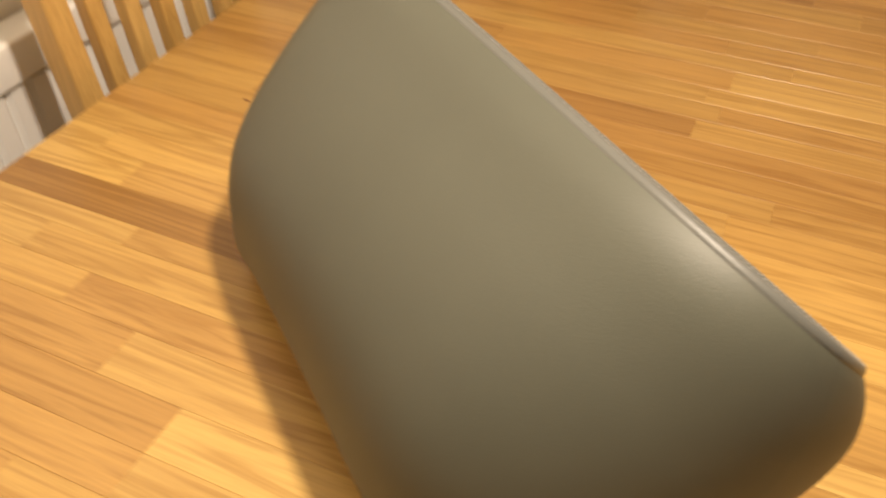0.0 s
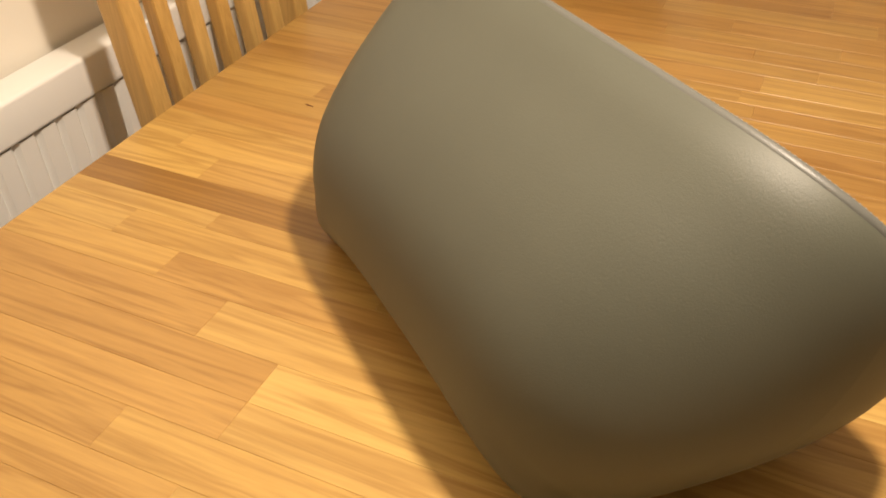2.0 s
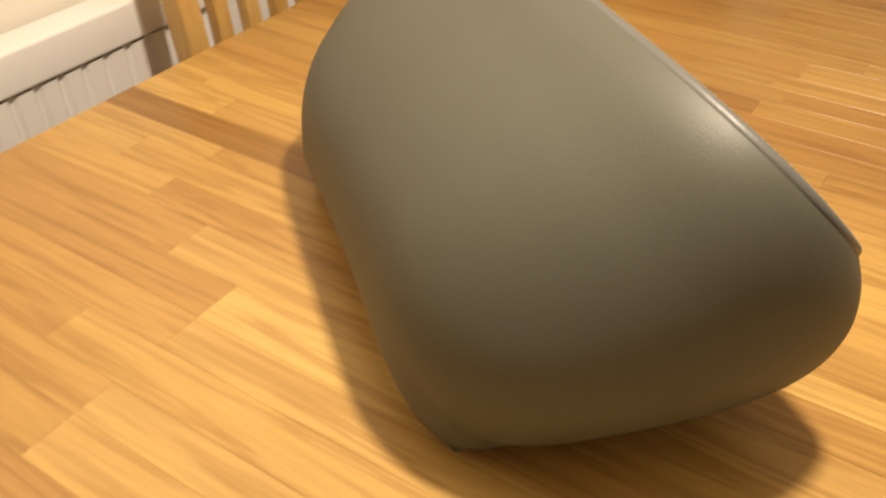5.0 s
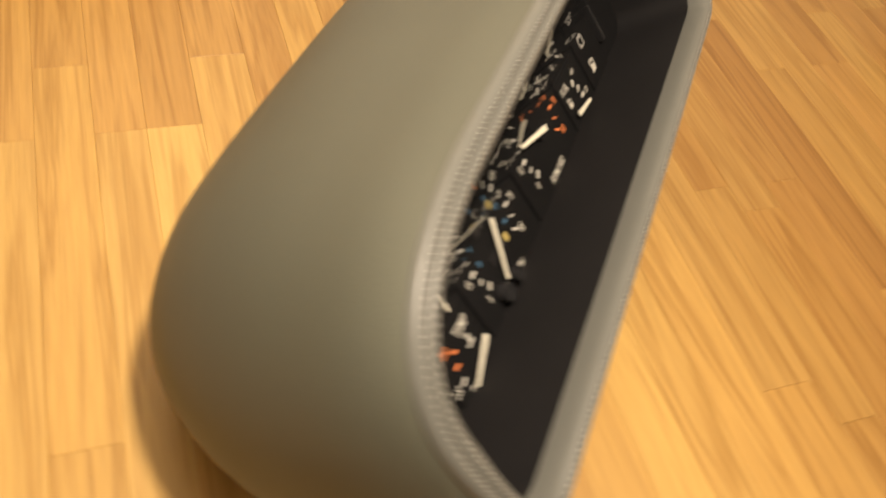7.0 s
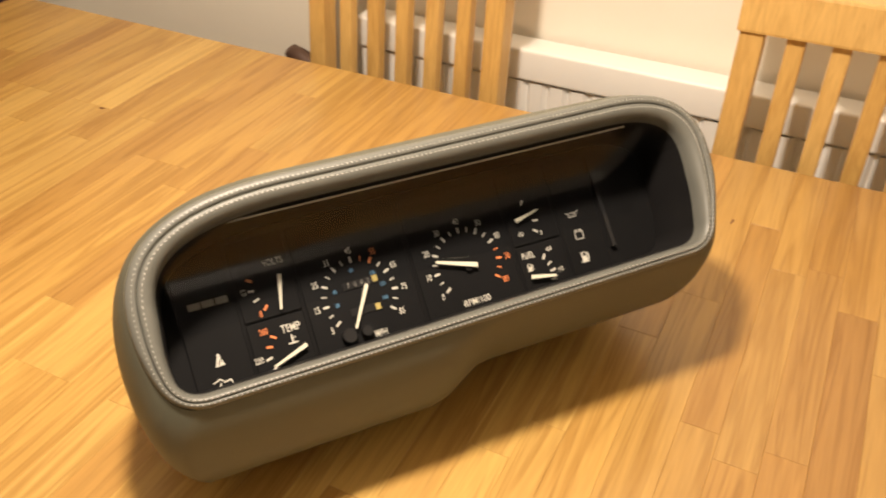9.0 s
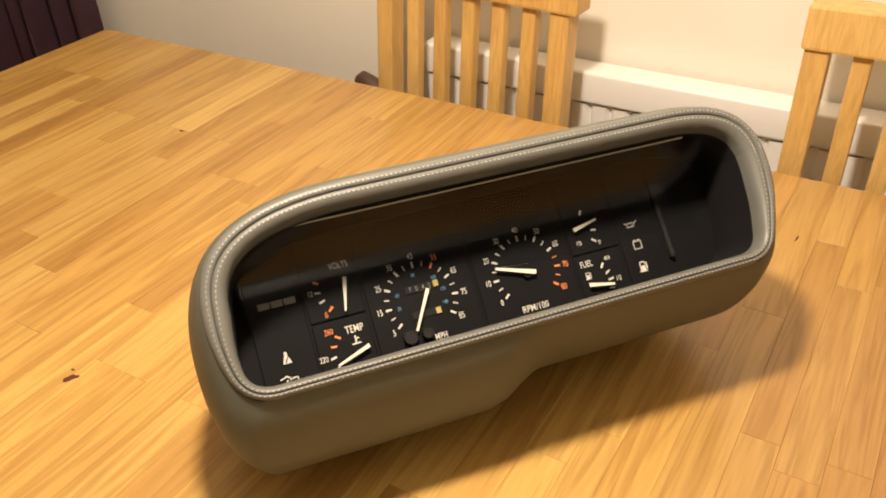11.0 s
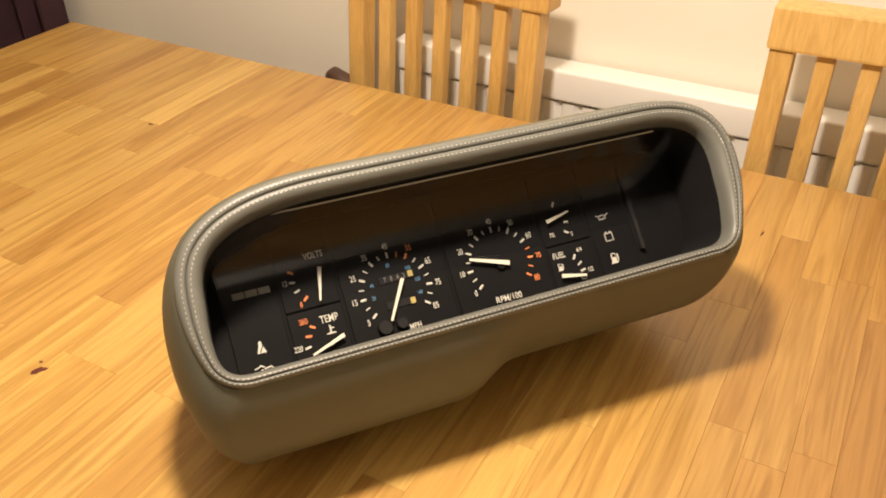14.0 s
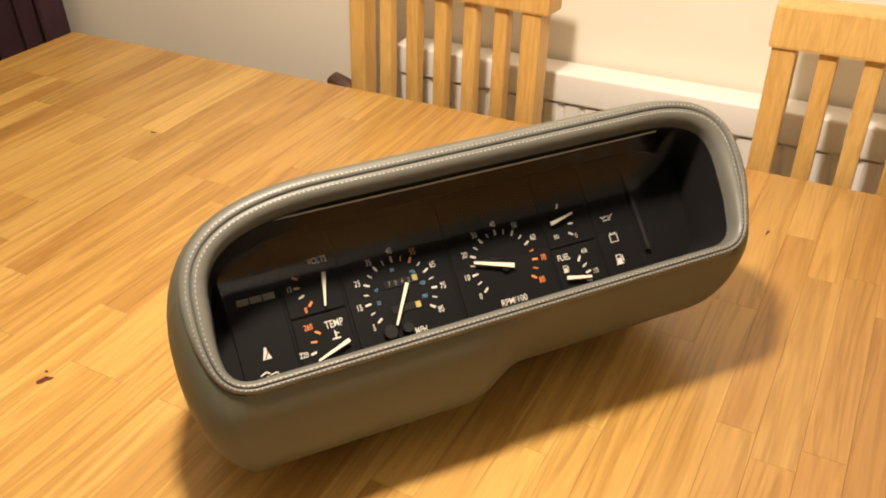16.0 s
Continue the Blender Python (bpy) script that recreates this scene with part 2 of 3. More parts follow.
# ---- chairs ----
def chair():
    """A tall slat-back chair, its back along x, facing -y; origin on the floor under the back's foot."""
    c = thing("dining_chair", (0, 0, 0), "light oak slat-back dining chair tucked in at the table", "chair", "chairs round the table")
    lean = 0.10
    w = 0.349

    def upright(x0, x1, y0, y1, z0, z1):
        bm = box((x0, y0, z0), (x1, y1, z1), 0.004)
        for v in bm.verts:
            v.co.y += (v.co.z - 0.45) * lean
        return bm

    part("back_post", upright(-w / 2, -w / 2 + 0.031, 0, 0.034, 0, 0.91), M_CHAIR, c)
    part("back_post", upright(w / 2 - 0.031, w / 2, 0, 0.034, 0, 0.91), M_CHAIR, c)
    part("top_rail", upright(-w / 2 - 0.004, w / 2 + 0.014, -0.006, 0.038, 0.900, 0.955), M_CHAIR, c, "broad oak top rail")
    part("lower_rail", upright(-w / 2 + 0.036, w / 2 - 0.036, 0.004, 0.026, 0.53, 0.57), M_CHAIR, c)
    pitch = (w - 0.031) / 6
    for i in range(5):
        x = -w / 2 + 0.0155 + pitch * (i + 1)
        part("slat", upright(x - 0.0115, x + 0.0115, 0.006, 0.026, 0.565, 0.902), M_CHAIR, c)
    part("seat", box((-0.20, -0.40, 0.42), (0.20, 0.0, 0.465), 0.012, 3), M_CHAIR, c, "flat oak seat", None, 40)
    for x in (-0.185, 0.145):
        part("front_leg", box((x, -0.39, 0), (x + 0.04, -0.35, 0.42), 0.004), M_CHAIR, c)
        part("side_stretcher", box((x + 0.01, -0.35, 0.2), (x + 0.03, -0.02, 0.235), 0.003), M_CHAIR, c)
    return c


chair_a = chair()
chair_a.matrix_basis = pose(0.775, 0.012, 0, 0, 0, -5)
copy_thing(chair_a, pose(1.4395, 0.004, 0))
copy_thing(chair_a, pose(2.02, -0.66, 0, 0, 0, -90))

# ---- the instrument binnacle ----
TH = radians(46)
P0N, P0Z = 0.009, 0.241


def at(a, u, w):
    """A place on the binnacle: a along it, u down its open front, w into its depth."""
    return Vector((a, -(P0N + u * math.cos(TH) - w * math.sin(TH)), P0Z - u * math.sin(TH) - w * math.cos(TH)))


def smooth_step(x, lo, hi):
    t = min(1, max(0, (x - lo) / (hi - lo)))
    return t * t * (3 - 2 * t)


def outline(inset, n=14):
    """The rounded outline of the open front, shrunk by inset, as (a, u)."""
    pts = [(-0.232, -0.003, 0.105), (0.235, -0.003, 0.085), (0.2440, 0.076, 0.13), (0.214, 0.140, 0.036), (-0.227, 0.141, 0.048), (-0.2430, 0.088, 0.13)]
    out = []
    k = len(pts)
    for i, (x, y, r) in enumerate(pts):
        p, a, b = Vector((x, y)), Vector(pts[i - 1][:2]), Vector(pts[(i + 1) % k][:2])
        d0, d1 = (a - p).normalized(), (b - p).normalized()
        ang = d0.angle(d1)
        cut = min(r / math.tan(ang / 2), 0.47 * (a - p).length, 0.47 * (b - p).length)
        if i in (0, 1):
            s, e = p + d0 * (0.075 if i == 1 else 0.066), p + d1 * (0.115 if i == 0 else 0.050)
        else:
            s, e = p + d0 * cut, p + d1 * cut
        for j in range(n + 1):
            t = j / n
            out.append((1 - t) ** 2 * s + 2 * t * (1 - t) * p + t * t * e)
    m = len(out)
    res = []
    for i in range(m):
        tan = (out[(i + 1) % m] - out[i - 1]).normalized()
        res.append(out[i] + Vector((-tan.y, tan.x)) * inset * (1 - 0.50 * smooth_step(out[i].y, 0.070, 0.140)))
    full = []
    for i in range(m):
        p, q = res[i], res[(i + 1) % m]
        steps = {n: 26, 3 * (n + 1) + n: 26}.get(i, 3 if i % (n + 1) == n else 1)
        for s in range(steps):
            full.append(p.lerp(q, s / steps))
    return full


def spline(pts, t):
    """A smooth curve through pts, at t from 0 to 1."""
    x = t * (len(pts) - 1)
    i = min(int(x), len(pts) - 2)
    f = x - i
    p = [Vector(pts[min(max(i + k, 0), len(pts) - 1)]) for k in (-1, 0, 1, 2)]
    return 0.5 * (2 * p[1] + (p[2] - p[0]) * f + (2 * p[0] - 5 * p[1] + 4 * p[2] - p[3]) * f * f + (3 * p[1] - p[0] - 3 * p[2] + p[3]) * f ** 3)


HOOD = [(0.0044, 0.2408), (-0.0153, 0.2325), (-0.041, 0.215), (-0.0725, 0.194), (-0.104, 0.168), (-0.130, 0.137), (-0.145, 0.103), (-0.151, 0.067), (-0.149, 0.033), (-0.143, 0.0)]
BELLY = [(0.1040, 0.1382), (0.1078, 0.120), (0.1068, 0.095), (0.101, 0.068), (0.086, 0.043), (0.058, 0.023), (0.020, 0.011), (-0.022, 0.005), (-0.076, 0.0), (-0.129, 0.0)]


def binnacle():
    b = thing("instrument_binnacle", (1.117, -0.512, TOP), "car instrument binnacle padded in grey stitched leather on the table", "instrument cluster", "", 51.5)
    edge = outline(0.0)
    loops = []
    for k in range(37):
        s = k / 36
        top, low = spline(HOOD, s), spline(BELLY, s)
        x = min(1, max(0, (-0.053 - top.x) / 0.0955))
        inset = 0.05 * (1 - math.sqrt(1 - x * x)) if s < 0.76 else 0.05
        inset -= 0.018 * smooth_step(s, -0.1, 0.24) - 0.0037
        crown = 0.062 * smooth_step(s, 0.02, 0.5)
        lp = []
        for p in edge:
            v = min(1, max(0, (p.y + 0.003) / 0.142))
            q = top.lerp(low, v)
            under = smooth_step(v, 0.6, 0.98) * smooth_step(p.x, -0.035, 0.02) * math.sin(math.pi * min(1, s / 0.72))
            n, z = q.x - 0.012 * under, q.y + 0.022 * under - crown * (abs(p.x) / 0.245) ** 3.5 * (1 - v) * min(1, q.y / 0.06)
            tuck = (0.045 if p.x < 0 else 0.035) * (1 - smooth_step(z, 0.0, 0.11)) * smooth_step(s, 0.08, 0.3)
            end = (0.09 if p.x < 0 else 0.16) * smooth_step(s, 0.72, 1.0)
            lp.append((p.x * (1 - inset / 0.25 - tuck - end), -n - 0.018 * smooth_step(s, 0.80, 1.0), max(z, 0.0)))
        loops.append(lp)
    bm = bmesh.new()
    loft(bm, loops, True, False, True)
    part("shell", bm, M_LEATHER, b, "smooth grey leather-covered hood", None, 75)
    # padded trim round the opening
    bm = bmesh.new()
    prof = [(0.0006, 0.0065), (-0.0004, 0.0032), (0.0006, 0.0004), (0.0028, -0.0012), (0.0058, -0.0018), (0.0072, -0.0010), (0.0078, 0.0006), (0.0084, -0.0010), (0.0100, -0.0020), (0.0135, -0.0014), (0.0165, 0.001), (0.0184, 0.004), (0.0193, 0.009), (0.0197, 0.014)]
    loft(bm, [[at(p.x, p.y, w) for p in outline(d)] for d, w in prof])
    trim = part("rim", bm, M_TRIM, b, "padded grey leather rim with a seam", None, 80)
    bm = bmesh.new()
    for d, w in ((0.0046, -0.0013), (0.0112, -0.0017)):
        lp = [at(p.x, p.y, w) for p in outline(d)]
        carry = 0.0
        for i in range(len(lp)):
            p, q = lp[i], lp[(i + 1) % len(lp)]
            ln = (q - p).length
            x = carry
            while x < ln:
                m = Matrix.Translation(p + (q - p) * (x / ln)) @ (q - p).to_track_quat("X", "Z").to_matrix().to_4x4()
                vs = [bm.verts.new(m @ Vector(c)) for c in ((-0.0013, 0, 0), (0, -0.00055, 0), (0.0013, 0, 0), (0, 0.00055, 0), (0, 0, 0.0008), (0, 0, -0.0005))]
                for f in ((0, 1, 4), (1, 2, 4), (2, 3, 4), (3, 0, 4), (1, 0, 5), (2, 1, 5), (3, 2, 5), (0, 3, 5)):
                    bm.faces.new([vs[g] for g in f])
                x += 0.0037
            carry = x - ln
    tagged(part("stitching", bm, M_THREAD, trim, "rows of pale grey thread stitches"), kind="stuff")
    # black shroud inside, with the panel at its back
    bm = bmesh.new()
    loft(bm, [[at(p.x, p.y, w) for p in outline(d)] for d, w in ((0.0194, 0.012), (0.0208, 0.03), (0.022, 0.05), (0.0225, 0.0745))])
    part("shroud", bm, M_SHROUD, b, "matt black inner shroud", None, 60)
    bm = bmesh.new()
    loft(bm, [[at(p.x, p.y, w) for p in outline(0.0215)] for w in (0.0715, 0.0745)], True, True, True)
    part("back_plate", bm, M_FACE, b, "flat matt black panel behind the dials")
    # slanted clear lens, nearest to the eye at its top
    bm = bmesh.new()
    lens = [(-0.212, 0.020, 0.020), (0.199, 0.020, 0.020), (0.196, 0.087, 0.0685), (-0.209, 0.087, 0.0685)]
    bm.faces.new([bm.verts.new(at(*c)) for c in lens])
    pane = part("lens", bm, M_LENS, b, "clear slanted lens over the dials")
    pane.visible_shadow = False
    # lens edge in flat pale grey, standing in for the light it catches
    bm = bmesh.new()
    loft(bm, [[at(a, u, w) for u, w in ((0.0188, 0.0185), (0.0200, 0.0185), (0.0200, 0.0205), (0.0188, 0.0205))] for a in (-0.190, 0.180)], True, True, True)
    part("lens_edge_glint", bm, M_SOFT, b, "lens edge under the hood, its highlight painted pale grey")
    # upright end cheek between the dials and the right-hand recess
    bm = bmesh.new()
    loft(bm, [[at(a, u, w) for a, w in ((0.1625, 0.0715), (0.1625, 0.066), (0.166, 0.066), (0.166, 0.0715))] for u in (0.03, 0.113)], True, True, True)
    part("cheek", bm, M_SHROUD2, b, "glossy black strip beside the dials")
    return b


instrument_binnacle = binnacle()
FACE_W = 0.0700


def face_pose(a, u, lift=0.0, turn=0.0):
    """Pose on the dial panel: x along it, y up it, z out towards the eye."""
    m = Matrix.Identity(4)
    x, y = Vector((1, 0, 0)), at(0, -1, 0) - at(0, 0, 0)
    z = x.cross(y)
    for i, c in enumerate((x, y, z, at(a, u, FACE_W) + z * lift)):
        m[0][i], m[1][i], m[2][i] = c
    return m @ Matrix.Rotation(radians(turn), 4, "Z")


def lettering(text, a, u, size, mat, parent, name="number", squeeze=0.72, turn=0.0):
    c = bpy.data.curves.new(name, "FONT")
    c.body, c.size, c.align_x, c.align_y, c.extrude = text, size, "CENTER", "CENTER", 0.0
    c.offset = size * 0.006
    tmp = bpy.data.objects.new(name, c)
    me = bpy.data.meshes.new_from_object(tmp)
    bpy.data.objects.remove(tmp)
    bpy.data.curves.remove(c)
    me.materials.clear()
    me.materials.append(mat)
    ob = new(name, me)
    ob.parent = parent
    ob.matrix_basis = face_pose(a, u, 0.0007, turn) @ Matrix.Diagonal((squeeze, 1, 1, 1))
    return ob


def flat(points, thick=0.0005):
    bm = bmesh.new()
    loft(bm, [[(x, y, z) for x, y in points] for z in (0.0, thick)], True, True, True)
    return bm


def bar(a, u, length, width, turn, mat, parent, name="tick", lift=0.0003):
    bm = flat([(-length / 2, -width / 2), (length / 2, -width / 2), (length / 2, width / 2), (-length / 2, width / 2)])
    return part(name, bm, mat, parent, "", face_pose(a, u, lift, turn))


def disc(a, u, r, mat, parent, name, height=0.002, lift=0.0, label=""):
    n = 24
    bm = bmesh.new()
    ring = [(math.cos(2 * math.pi * i / n), math.sin(2 * math.pi * i / n)) for i in range(n)]
    loft(bm, [[(x * k, y * k, z) for x, y in ring] for k, z in ((r, 0), (r, height * 0.75), (r * 0.9, height))], True, True, True)
    return part(name, bm, mat, parent, label, face_pose(a, u, lift), 50)


def needle(a0, u0, a1, u1, w0, w1, parent, lift=0.004, mat=None):
    """A tapered needle from its broad end to its tip."""
    d = Vector((a1 - a0, -(u1 - u0)))
    ln = d.length
    bm = flat([(0, -w0 / 2), (ln, -w1 / 2), (ln, w1 / 2), (0, w0 / 2)], 0.0010)
    return part("needle", bm, mat or M_NEEDLE, parent, "ivory tapered needle", face_pose(a0, u0, lift, math.degrees(math.atan2(d.y, d.x))))


def dial_plate(name, a0, a1, u0, u1, label):
    bm = box((0, 0, -0.0012), (a1 - a0, u1 - u0, 0.0), 0.0008, 1)
    bm.transform(face_pose(a0, u1))
    return part(name, bm, M_FACE, instrument_binnacle, label)


def round_dial(centre, radius, first, last, labels, half, parent):
    """Ticks and numbers from the angle first to last (degrees, anticlockwise from right); labels: text and print."""
    a0, u0 = centre
    n = len(labels)
    for i in range((n - 1) * (2 if half else 1) + 1):
        k = i / (2 if half else 1)
        ang = first + (last - first) * k / (n - 1)
        c, s = math.cos(radians(ang)), math.sin(radians(ang))
        major = abs(k - round(k)) < 0.01
        mat = labels[min(n - 1, int(round(k)))][1] if major else labels[min(n - 1, int(k + 0.5))][1]
        bar(a0 + radius * c, u0 - radius * s, 0.0050 if major else 0.0042, 0.0017 if major else 0.0010, ang, mat, parent)
        if major:
            lettering(labels[int(round(k))][0], a0 + (radius + 0.0078) * c, u0 - (radius + 0.0072) * s, 0.0073, mat, parent)


def gauges():
    # speedometer
    g = dial_plate("speedometer", -0.1135, -0.0215, 0.026, 0.134, "black speedometer dial with white figures")
    c = (-0.0690, 0.0925)
    round_dial(c, 0.0292, 217, -37, [("5", M_WHITE), ("15", M_WHITE), ("25", M_WHITE), ("35", M_WHITE), ("45", M_WHITE), ("55", M_ORANGE), ("65", M_WHITE), ("75", M_WHITE), ("85", M_WHITE)], True, g)
    for text, ang in (("20", 190), ("40", 160), ("80", 95), ("100", 45), ("120", 10), ("140", -22)):
        r = 0.0205
        lettering(text, c[0] + r * math.cos(radians(ang)), c[1] - r * math.sin(radians(ang)), 0.0046, M_BLUE, g)
    part("odometer", box((-0.0145, -0.0032, 0), (0.0145, 0.0032, 0.0008), 0.0005, 1), M_SHROUD, g, "black odometer window", face_pose(-0.0665, 0.0835))
    for i, t in enumerate("7042"):
        lettering(t, -0.0765 + 0.0056 * i, 0.0835, 0.0058, M_DIM, g, "digit").location += (face_pose(0, 0, 0.0008).translation - face_pose(0, 0, 0).translation)
    bar(-0.0540, 0.0828, 0.0042, 0.0050, 0, M_YELLOW, g, "marker", 0.0009)
    part("trip_counter", box((-0.012, -0.0032, 0), (0.010, 0.0032, 0.0008), 0.0005, 1), M_SHROUD, g, "black trip counter window", face_pose(-0.0685, 0.1050))
    bar(-0.0575, 0.1052, 0.0042, 0.0050, 0, M_YELLOW, g, "marker", 0.0009)
    needle(-0.0625, 0.0860, -0.0805, 0.1175, 0.0029, 0.0018, g)
    disc(-0.0870, 0.1215, 0.0062, M_SHROUD2, g, "reset_knob", 0.006, 0, "glossy black reset knob")
    disc(-0.0725, 0.1215, 0.0048, M_SHROUD2, g, "turn_knob", 0.007, 0, "glossy black knob")
    lettering("MPH", -0.0610, 0.1265, 0.0075, M_WHITE, g, "lettering")
    # rev counter
    g = dial_plate("rev_counter", -0.0190, 0.0700, 0.026, 0.134, "black rev counter dial with white and orange figures")
    round_dial((0.0268, 0.0920), 0.0288, 217, -37, [(t, M_ORANGE if t in ("70", "80") else M_WHITE) for t in ("0", "10", "20", "30", "40", "50", "60", "70", "80")], True, g)
    needle(0.0335, 0.0955, -0.0010, 0.0845, 0.0040, 0.0020, g)
    disc(0.0262, 0.0950, 0.0040, M_FACE, g, "hub", 0.0035)
    lettering("RPM/100", 0.0255, 0.1243, 0.0078, M_WHITE, g, "lettering", 0.86)
    # voltmeter and temperature
    g = dial_plate("voltmeter", -0.1620, -0.1160, 0.026, 0.0905, "black voltmeter dial with an orange low mark")
    lettering("VOLTS", -0.1288, 0.0490, 0.0075, M_WHITE, g, "lettering")
    for a, u, t, m in ((-0.1507, 0.0671, 172, M_WHITE), (-0.1486, 0.0748, 200, M_WHITE), (-0.1432, 0.0821, 225, M_ORANGE), (-0.1500, 0.0590, 150, M_ORANGE)):
        bar(a, u, 0.0048, 0.0016 if m is M_WHITE else 0.0019, t, m, g)
    lettering("12", -0.1567, 0.0669, 0.0065, M_WHITE, g)
    lettering("8", -0.1480, 0.0862, 0.0065, M_ORANGE, g)
    needle(-0.1268, 0.0600, -0.1327, 0.0868, 0.0032, 0.0014, g)
    g = dial_plate("temperature_gauge", -0.1620, -0.1160, 0.0915, 0.1345, "black temperature dial with an orange hot mark")
    lettering("TEMP", -0.1293, 0.1022, 0.0088, M_WHITE, g, "lettering")
    lettering("260", -0.1500, 0.1000, 0.0066, M_ORANGE, g)
    lettering("220", -0.1590, 0.1204, 0.0066, M_WHITE, g)
    for a, u, t, m in ((-0.1438, 0.1056, -32, M_ORANGE), (-0.1486, 0.1122, -8, M_ORANGE), (-0.1511, 0.1209, 12, M_WHITE), (-0.1499, 0.1300, 35, M_WHITE)):
        bar(a, u, 0.0050, 0.0017, t, m, g)
    bar(-0.1302, 0.1105, 0.0060, 0.0012, 90, M_WHITE, g, "symbol")
    bar(-0.1302, 0.1140, 0.0072, 0.0012, 0, M_WHITE, g, "symbol")
    bar(-0.1286, 0.1100, 0.0026, 0.0009, 0, M_WHITE, g, "symbol")
    needle(-0.1213, 0.1182, -0.1493, 0.1277, 0.0034, 0.0016, g)
    # oil pressure and fuel
    g = dial_plate("pressure_gauge", 0.0722, 0.1180, 0.026, 0.0905, "black oil pressure dial with white marks")
    needle(0.0786, 0.0690, 0.1017, 0.0639, 0.0034, 0.0014, g)
    lettering("PSI", 0.0816, 0.0812, 0.0055, M_WHITE, g, "lettering")
    lettering("0", 0.1006, 0.0842, 0.0060, M_WHITE, g)
    for a, u, t in ((0.0960, 0.0812, -38), (0.0985, 0.0722, -5), (0.0995, 0.0640, 20), (0.0910, 0.0545, 60)):
        bar(a, u, 0.0046, 0.0016, t, M_WHITE, g)
    g = dial_plate("fuel_gauge", 0.0722, 0.1180, 0.0915, 0.1345, "black fuel dial with white marks")
    lettering("FUEL", 0.0820, 0.1003, 0.0078, M_WHITE, g, "lettering")
    lettering("4/4", 0.1028, 0.0995, 0.0062, M_WHITE, g)
    lettering("1/2", 0.1080, 0.1190, 0.0062, M_WHITE, g)
    for a, u, t, w in ((0.0962, 0.1046, 55, 0.0018), (0.0995, 0.1113, 30, 0.0013), (0.1010, 0.1178, 12, 0.0018), (0.0995, 0.1256, -10, 0.0012)):
        bar(a, u, 0.0050, w, t, M_WHITE, g)
    needle(0.0776, 0.1185, 0.1008, 0.1230, 0.0034, 0.0020, g)

    def pump(a, u, k, parent):
        bar(a - 0.0008 * k, u, 0.0040 * k, 0.0062 * k, 0, M_WHITE, parent, "symbol")
        bar(a - 0.0008 * k, u - 0.0014 * k, 0.0026 * k, 0.0020 * k, 0, M_FACE, parent, "symbol", 0.0009)
        bar(a - 0.0008 * k, u + 0.0037 * k, 0.0056 * k, 0.0011 * k, 0, M_WHITE, parent, "symbol")
        bar(a + 0.0024 * k, u + 0.0002 * k, 0.0050 * k, 0.0008 * k, 90, M_WHITE, parent, "symbol")

    pump(0.0810, 0.1101, 0.85, g)
    # warning lights
    g = dial_plate("warning_panel", 0.1205, 0.1600, 0.026, 0.134, "black strip with white warning symbols")
    pump(0.1349, 0.1143, 1.25, g)
    for a, u, ln, w, t in ((0.1355, 0.0917, 0.0075, 0.0009, 0), (0.1355, 0.0985, 0.0075, 0.0009, 0), (0.1318, 0.0951, 0.0068, 0.0009, 90), (0.1392, 0.0951, 0.0068, 0.0009, 90), (0.1336, 0.0906, 0.0020, 0.0012, 0), (0.1374, 0.0906, 0.0020, 0.0012, 0),
                           (0.1344, 0.0778, 0.0075, 0.0010, 0), (0.1344, 0.0745, 0.0055, 0.0009, 0), (0.1388, 0.0750, 0.0055, 0.0009, 35), (0.1303, 0.0750, 0.0040, 0.0009, -40)):
        bar(a, u, ln, w, t, M_SOFT, g, "symbol")
    g = dial_plate("badge_panel", -0.2080, -0.1640, 0.026, 0.1345, "black panel with a grey badge and white symbols")
    for i in range(3):
        bar(-0.1942 + 0.0104 * i, 0.0673, 0.0094, 0.0052, 0, M_SOFT, g, "badge")
    tri = flat([(-0.0036, -0.0042), (0.0036, -0.0042), (0.0012, 0.0028), (-0.0012, 0.0028)])
    part("symbol", tri, M_WHITE, g, "", face_pose(-0.1869, 0.1111, 0.0003))
    bar(-0.1869, 0.1071, 0.0022, 0.0022, 45, M_WHITE, g, "symbol")
    bar(-0.1867, 0.1120, 0.0060, 0.0008, 60, M_FACE, g, "symbol", 0.0009)
    for ln, w, t, da, du in ((0.0098, 0.0010, 4, 0.0012, 0.0018), (0.0060, 0.0010, 10, 0.0028, -0.0016), (0.0040, 0.0010, 90, 0.0062, 0.0002), (0.0040, 0.0010, 60, -0.0028, 0.0005), (0.0050, 0.0010, 20, -0.0050, -0.0030), (0.0040, 0.0010, -35, -0.0012, -0.0034)):
        bar(-0.1880 + da, 0.1288 + du, ln, w, t, M_WHITE, g, "symbol")


gauges()

